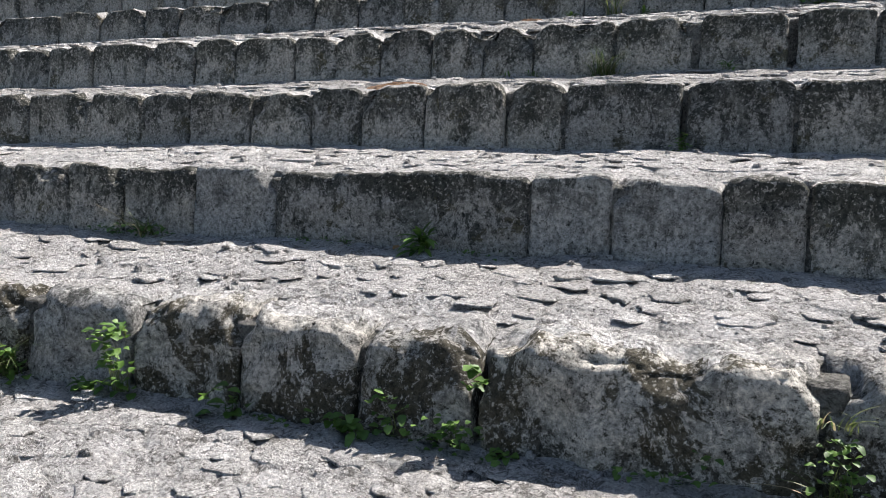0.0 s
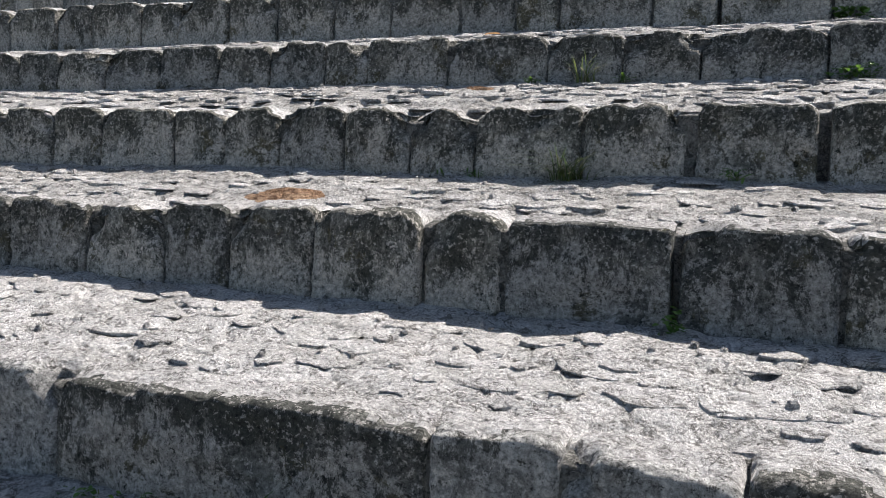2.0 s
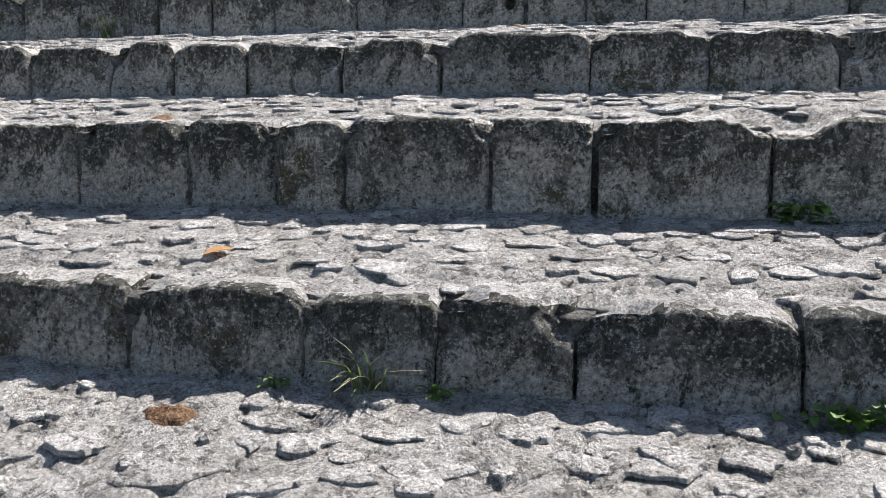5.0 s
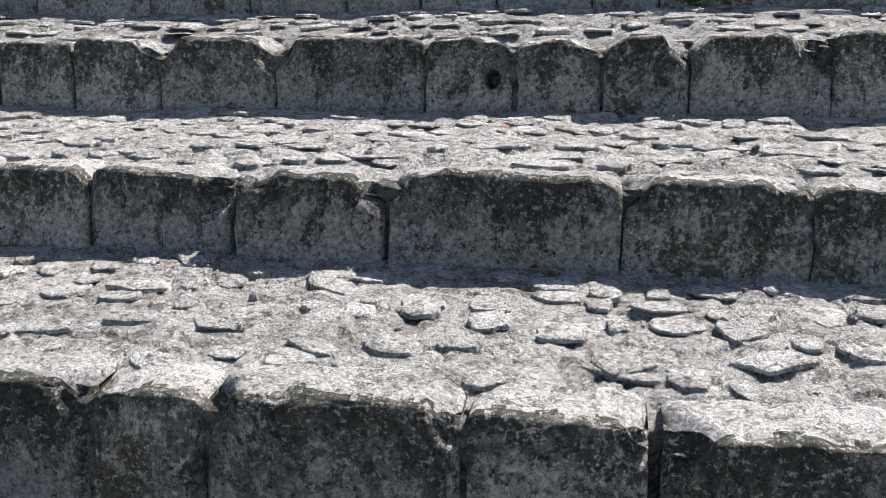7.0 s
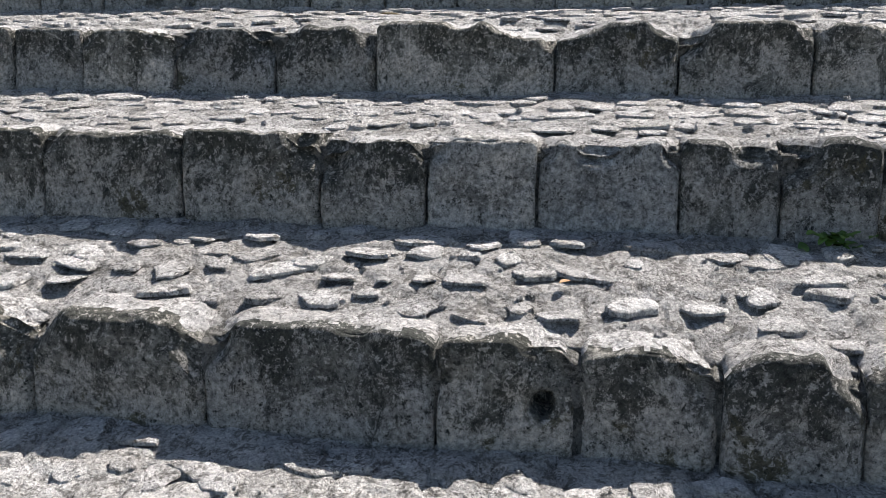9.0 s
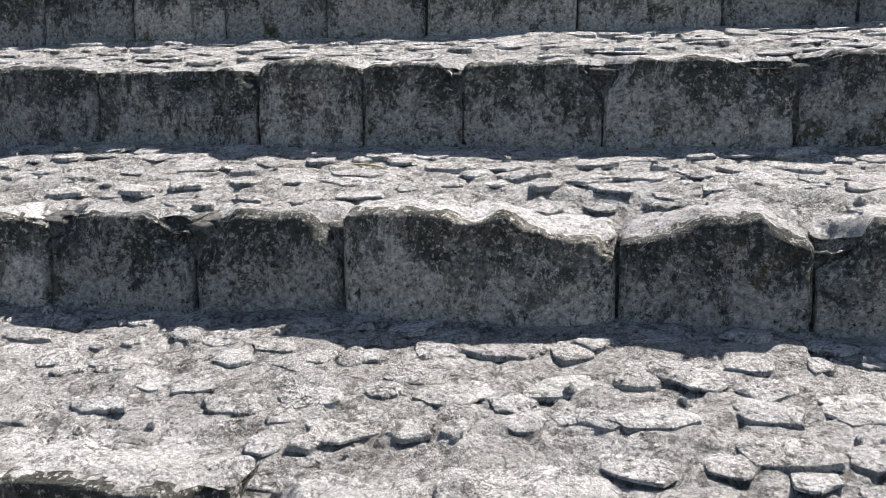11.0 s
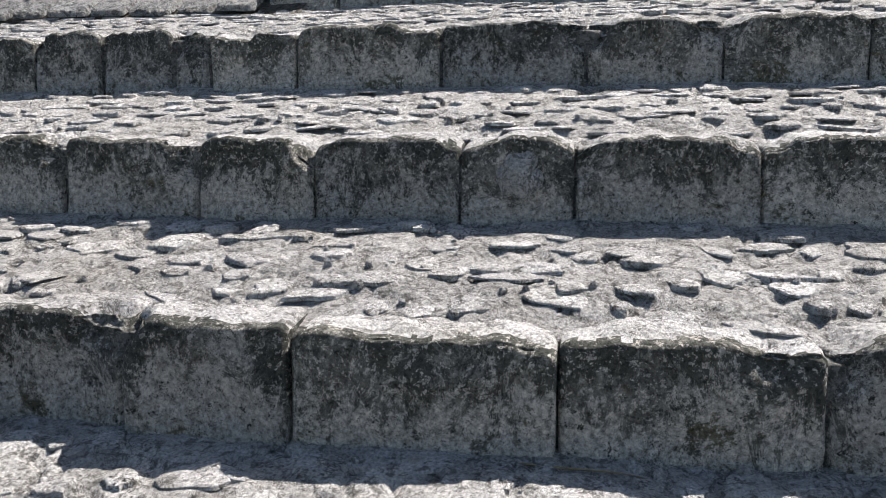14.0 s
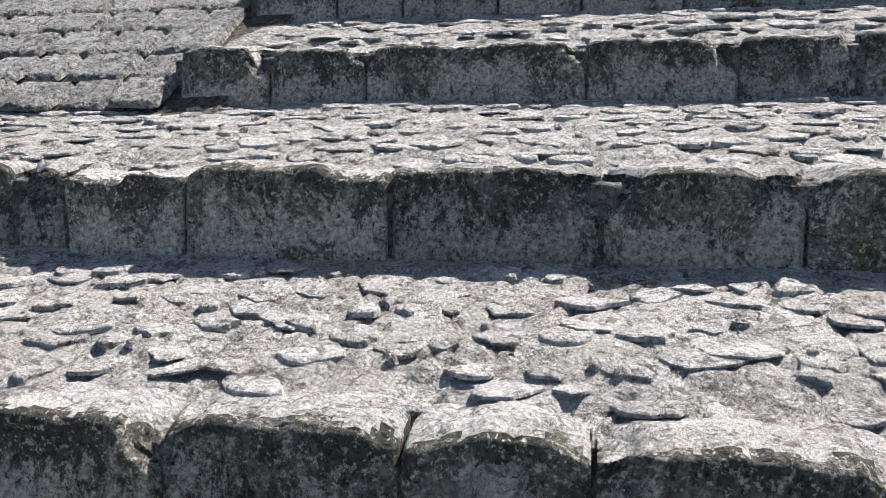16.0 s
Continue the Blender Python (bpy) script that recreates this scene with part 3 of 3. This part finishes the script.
def leafy_clump(foot, count, spread, height, leaf_size, seed):
    s = random.Random(seed)
    top = tagged(new("weed"), "small bright green clump of rounded leaves in a joint", "weed", "weeds on the steps")
    top.location = foot
    for i in range(count):
        v, f, sv, sf = [], [], [], []
        px, py, h = s.gauss(0, spread), -abs(s.gauss(0, 0.02)), height * s.random() ** 0.8
        px *= 1.15 - 0.6 * h / max(height, 0.01)
        leaf(v, f, (px, py, h), leaf_size * s.uniform(0.6, 1.2), leaf_size * s.uniform(0.6, 0.95), s.uniform(-0.2, 0.9), s.uniform(-math.pi, 0), s.uniform(0.1, 0.5), 0)
        if i % 3 == 0:
            blade(sv, sf, s, (px * 0.5, 0, 0), max(0.02, h), 0.003, 0.3, s.uniform(-3, 0), 3)
            child("stem", mesh_of("stem", sv, sf, [M_GRASS]), top)
        child("leaf", mesh_of("leaf", v, f, [M_LEAF]), top)
    return top


for i, (k, x, n, sp, h, ls) in enumerate((
        (1, -0.90, 70, 0.035, 0.20, 0.030), (1, -1.00, 22, 0.03, 0.03, 0.03), (1, -0.53, 16, 0.03, 0.08, 0.042), (1, -0.08, 30, 0.035, 0.12, 0.026),
        (1, -0.20, 24, 0.04, 0.05, 0.036), (1, 0.07, 60, 0.06, 0.08, 0.02), (1, 0.19, 12, 0.025, 0.015, 0.028), (1, 0.86, 60, 0.03, 0.15, 0.02), (1, -1.30, 40, 0.04, 0.1, 0.03),
        (1, 0.55, 26, 0.07, 0.03, 0.018), (1, -0.45, 26, 0.1, 0.02, 0.018),
        (2, -1.62, 30, 0.08, 0.04, 0.02), (2, -1.42, 36, 0.07, 0.05, 0.022), (3, 0.37, 26, 0.02, 0.06, 0.022), (5, 0.80, 40, 0.05, 0.05, 0.03), (5, 0.88, 26, 0.03, 0.06, 0.026),
        (6, 0.845, 34, 0.05, 0.06, 0.045), (9, 0.505, 30, 0.05, 0.04, 0.034), (2, -0.75, 20, 0.08, 0.02, 0.016), (2, -0.2, 22, 0.1, 0.02, 0.014))):
    leafy_clump(foot_at(k, x), n, sp, h, ls, 40 + i)
leafy_clump((0.127, -0.035, 0.19), 16, 0.014, 0.06, 0.032, 71)
leafy_clump((-0.89, -0.035, 0.2), 14, 0.012, 0.05, 0.028, 72)
leafy_clump((0.62, -0.06, 0.11), 6, 0.012, 0.02, 0.02, 73)
for i, (k, x, n, ln) in enumerate(((2, -0.334, 44, 0.11), (5, -0.421, 18, 0.055), (5, -0.022, 18, 0.055), (4, 0.453, 18, 0.06), (4, -0.412, 12, 0.05), (4, -0.529, 10, 0.04), (2, -0.62, 8, 0.04))):
    rosette(foot_at(k, x), n, ln, 90 + i)
for i, (k, x, n, ln) in enumerate(((1, -1.33, 50, 0.26), (2, -1.46, 26, 0.13), (4, -0.088, 38, 0.17), (4, -0.03, 20, 0.12), (5, -0.193, 24, 0.15), (7, 0.08, 12, 0.05), (8, -2.27, 26, 0.17), (16, -1.92, 22, 0.14), (1, 0.845, 14, 0.10))):
    grass_tuft(foot_at(k, x), n, ln, 120 + i)
grass_tuft((0.85, -0.04, 0.2), 12, 0.08, 140)


def straw(a, b, width, label, seed):
    s = random.Random(seed)
    bm = bmesh.new()
    a, b = Vector(a), Vector(b)
    side = (b - a).cross(Vector((0, 0, 1))).normalized()
    rings = []
    for i in range(7):
        f = i / 6
        c = a.lerp(b, f) + side * 0.008 * math.sin(f * 5) + Vector((0, 0, 0.01 * math.sin(f * 3.1)))
        w = width * (1 - 0.5 * f)
        rings.append([bm.verts.new(c + side * w * math.cos(t) + Vector((0, 0, w * math.sin(t)))) for t in (0.5, 2.6, 4.7)])
    for p, q in zip(rings, rings[1:]):
        for j in range(3):
            bm.faces.new((p[j], p[(j + 1) % 3], q[(j + 1) % 3], q[j]))
    me = bpy.data.meshes.new("twig")
    bm.to_mesh(me)
    bm.free()
    me.materials.append(M_STRAW)
    return tagged(new("twig", me), label, "twig")


f7 = foot_at(7, 0.08)
straw((f7[0] + 0.02, f7[1] - 0.02, f7[2] + 0.005), (f7[0] - 0.17, f7[1] - 0.0, f7[2] + 0.06), 0.0022, "dry bent grass stalk leaning on a riser", 1)
f2 = foot_at(2, -1.5)
straw(f2, (f2[0] - 0.16, f2[1] - 0.03, f2[2] + 0.12), 0.0018, "dry bent grass stalk leaning on a riser", 2)
straw(foot_at(11, -0.98, 0.22), foot_at(11, -0.86, 0.27), 0.004, "short dark twig lying on the tread", 3)
straw(foot_at(12, -0.45, 0.08), foot_at(12, -0.2, 0.10), 0.003, "thin dry twig at the foot of a riser", 4)


def dry_leaf(x, y, k, size, seed):
    s = random.Random(seed)
    v, f = [], []
    leaf(v, f, (0, 0, 0.012), size, size * 0.6, 0.1, s.uniform(0, 6), 0.1)
    ob = tagged(new("dry_leaf", mesh_of("dry_leaf", v, f, [M_DRYLEAF])), "curled brown dry leaf lying on the tread", "leaf")
    ob.location = (x, y, float(tread_height(k, np.array([x]), np.array([y]))[0]) + 0.004)


dry_leaf(-0.734, 3.277, 5, 0.085, 1)
dry_leaf(-0.123, 5.02, 7, 0.04, 2)
dry_leaf(-0.42, 0.66, 1, 0.05, 3)
dry_leaf(-0.14, 5.62, 8, 0.03, 5)


def patch(x, y, k, rx, ry, mat, label, seed):
    """A low crust with a ragged rim, thin at its edges."""
    n, rings = 28, 7
    v, f = [], []
    for r in range(rings + 1):
        for j in range(n):
            a = j / n * math.tau
            q = r / rings * (1 + 0.5 * float(rough(np.array([math.cos(a) + seed]), np.array([math.sin(a)]), np.array([0.0]), 0.5, 3)[0]))
            px, py = x + rx * q * math.cos(a), y + ry * q * math.sin(a)
            pz = float(tread_height(k, np.array([px]), np.array([py]))[0])
            v.append((px, py, pz + 0.011 - 0.018 * (r / rings) ** 4))
    for r in range(rings):
        for j in range(n):
            f.append((r * n + j, r * n + (j + 1) % n, (r + 1) * n + (j + 1) % n, (r + 1) * n + j))
    return tagged(new("crust", mesh_of("crust", v, f, [mat])), label, "crust")


patch(-0.944, 1.80, 3, 0.155, 0.10, M_RUST, "flat reddish brown crust on the tread", 3)
patch(-0.60, 2.82, 4, 0.07, 0.05, M_RUST, "flat reddish brown crust on the tread", 9)
patch(-1.25, 4.0, 6, 0.05, 0.04, M_RUST, "flat reddish brown crust on the tread", 15)


def loose_gravel():
    """Small chips and grit along the feet of the risers."""
    s = random.Random(33)
    vs, fs, base = [], [], 0
    for k in range(1, 16):
        for _ in range(170):
            x = s.uniform(-2.4, 1.1)
            near_foot = s.random() < 0.6
            y = EDGE_Y[k] - (0.055 + abs(s.gauss(0, 0.05)) if near_foot else s.uniform(0.08, 0.6))
            if k == 16 and x < RAMP_X:
                continue
            size = 0.004 + 0.012 * s.random() ** 3
            z = float(tread_height(k - 1, np.array([x]), np.array([y]))[0]) + size * 0.25
            v, f = COBBLES[s.randrange(len(COBBLES))]
            m = np.array(Matrix.LocRotScale((x, y, z), Euler((s.uniform(-0.4, 0.4), s.uniform(-0.4, 0.4), s.uniform(0, 6))), (size * 2, size * 1.6, size * 0.6)))
            vs.append(v @ m[:3, :3].T + m[:3, 3])
            fs += [tuple(q + base for q in face) for face in f]
            base += len(v)
    tagged(new("gravel", mesh_of("gravel", np.concatenate(vs), fs, [M_COBBLE], False)), "pale stone chips and grit scattered on the treads", "gravel", kind="stuff")


loose_gravel()
flat_stone = tagged(new("flat_stone", COBBLE_MESHES[4]), "thin loose flat stone lying on the tread", "stone")
flat_stone.matrix_world = Matrix.LocRotScale((0.81, 0.90, float(tread_height(2, np.array([0.81]), np.array([0.9]))[0]) + 0.006), Euler((0.03, 0.02, 0.2)), (0.17, 0.10, 0.012))

# ---- pieces: ramp pavers, then the steps with their facing blocks and cobbles ----
def edge_row(i, n):
    return i in (0, n - 1)


PAVERS = []
for i in range(8):
    s = random.Random(700 + i)
    v, f = [], []
    nx, ny_ = 10, 9
    for a in range(nx):
        for b in range(ny_):
            u, w = a / (nx - 1) * 2 - 1, b / (ny_ - 1) * 2 - 1
            rim = max(abs(u), abs(w))
            ux, wy = u * (1 - 0.05 * abs(w) ** 4), w * (1 - 0.05 * abs(u) ** 4)
            if not edge_row(a, nx) and not edge_row(b, ny_):
                ux, wy = ux * 1.17, wy * 1.20
            edge = rim > 0.99
            v.append((ux * 0.5 + s.uniform(-0.012, 0.012), wy * 0.5 + s.uniform(-0.012, 0.012), -1.2 if edge else s.uniform(-0.22, 0.22)))
    PAVERS.append(mesh_of("paver", v, grid_faces(nx, ny_), [M_PAVER]))
s = random.Random(77)
for r in range(14):
    y = 10.40 + 0.09 + r * 0.215
    x = RAMP_X + 0.02 - s.uniform(0, 0.05)
    while x > LEFT + 0.2:
        w = s.uniform(0.17, 0.30)
        ob = child("paver", PAVERS[s.randrange(8)], ramp_ob)
        ob.matrix_basis = Matrix.LocRotScale((x - w / 2, y + s.uniform(-0.008, 0.008), ramp_z(y) + s.uniform(-0.006, 0.006)), Euler((math.atan(RAMP_TAN) + s.uniform(-0.03, 0.03), s.uniform(-0.03, 0.03), s.uniform(-0.03, 0.03))), (w - 0.018, 0.202, 0.026))
        x -= w + 0.006

for k in range(0, 18):
    step = tagged(new("stone_step" if k else "pavement"), ("stone step faced with weathered grey limestone blocks" if k > 1 else "mossy lowest stone step with weeds in its joints") if k else "trodden pale stone pavement at the foot of the steps",
                  "step" if k else "pavement", "flight of steps" if k else "", "structure")
    if k < 17:
        build_tread(k, step)
        if k < 16:
            lay_cobbles(k, step)
    if k == 0:
        continue
    s = random.Random(300 + k)
    joints = list(JOINTS[k])
    if k < 15:
        while joints[0] > LEFT:
            joints.insert(0, joints[0] - s.uniform(0.26, 0.46))
    while joints[-1] < RIGHT:
        joints.append(joints[-1] + s.uniform(0.28, 0.5))
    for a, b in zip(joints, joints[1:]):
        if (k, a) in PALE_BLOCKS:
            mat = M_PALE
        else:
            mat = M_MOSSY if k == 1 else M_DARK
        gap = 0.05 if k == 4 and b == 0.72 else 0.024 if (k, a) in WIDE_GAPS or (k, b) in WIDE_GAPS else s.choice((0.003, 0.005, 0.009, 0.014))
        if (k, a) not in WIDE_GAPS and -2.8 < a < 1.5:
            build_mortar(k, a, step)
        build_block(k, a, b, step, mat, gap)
    if k == 13:
        plaster_smear(k, -0.52, EDGE_Z[k] - 0.09, 0.065, 0.075, step)
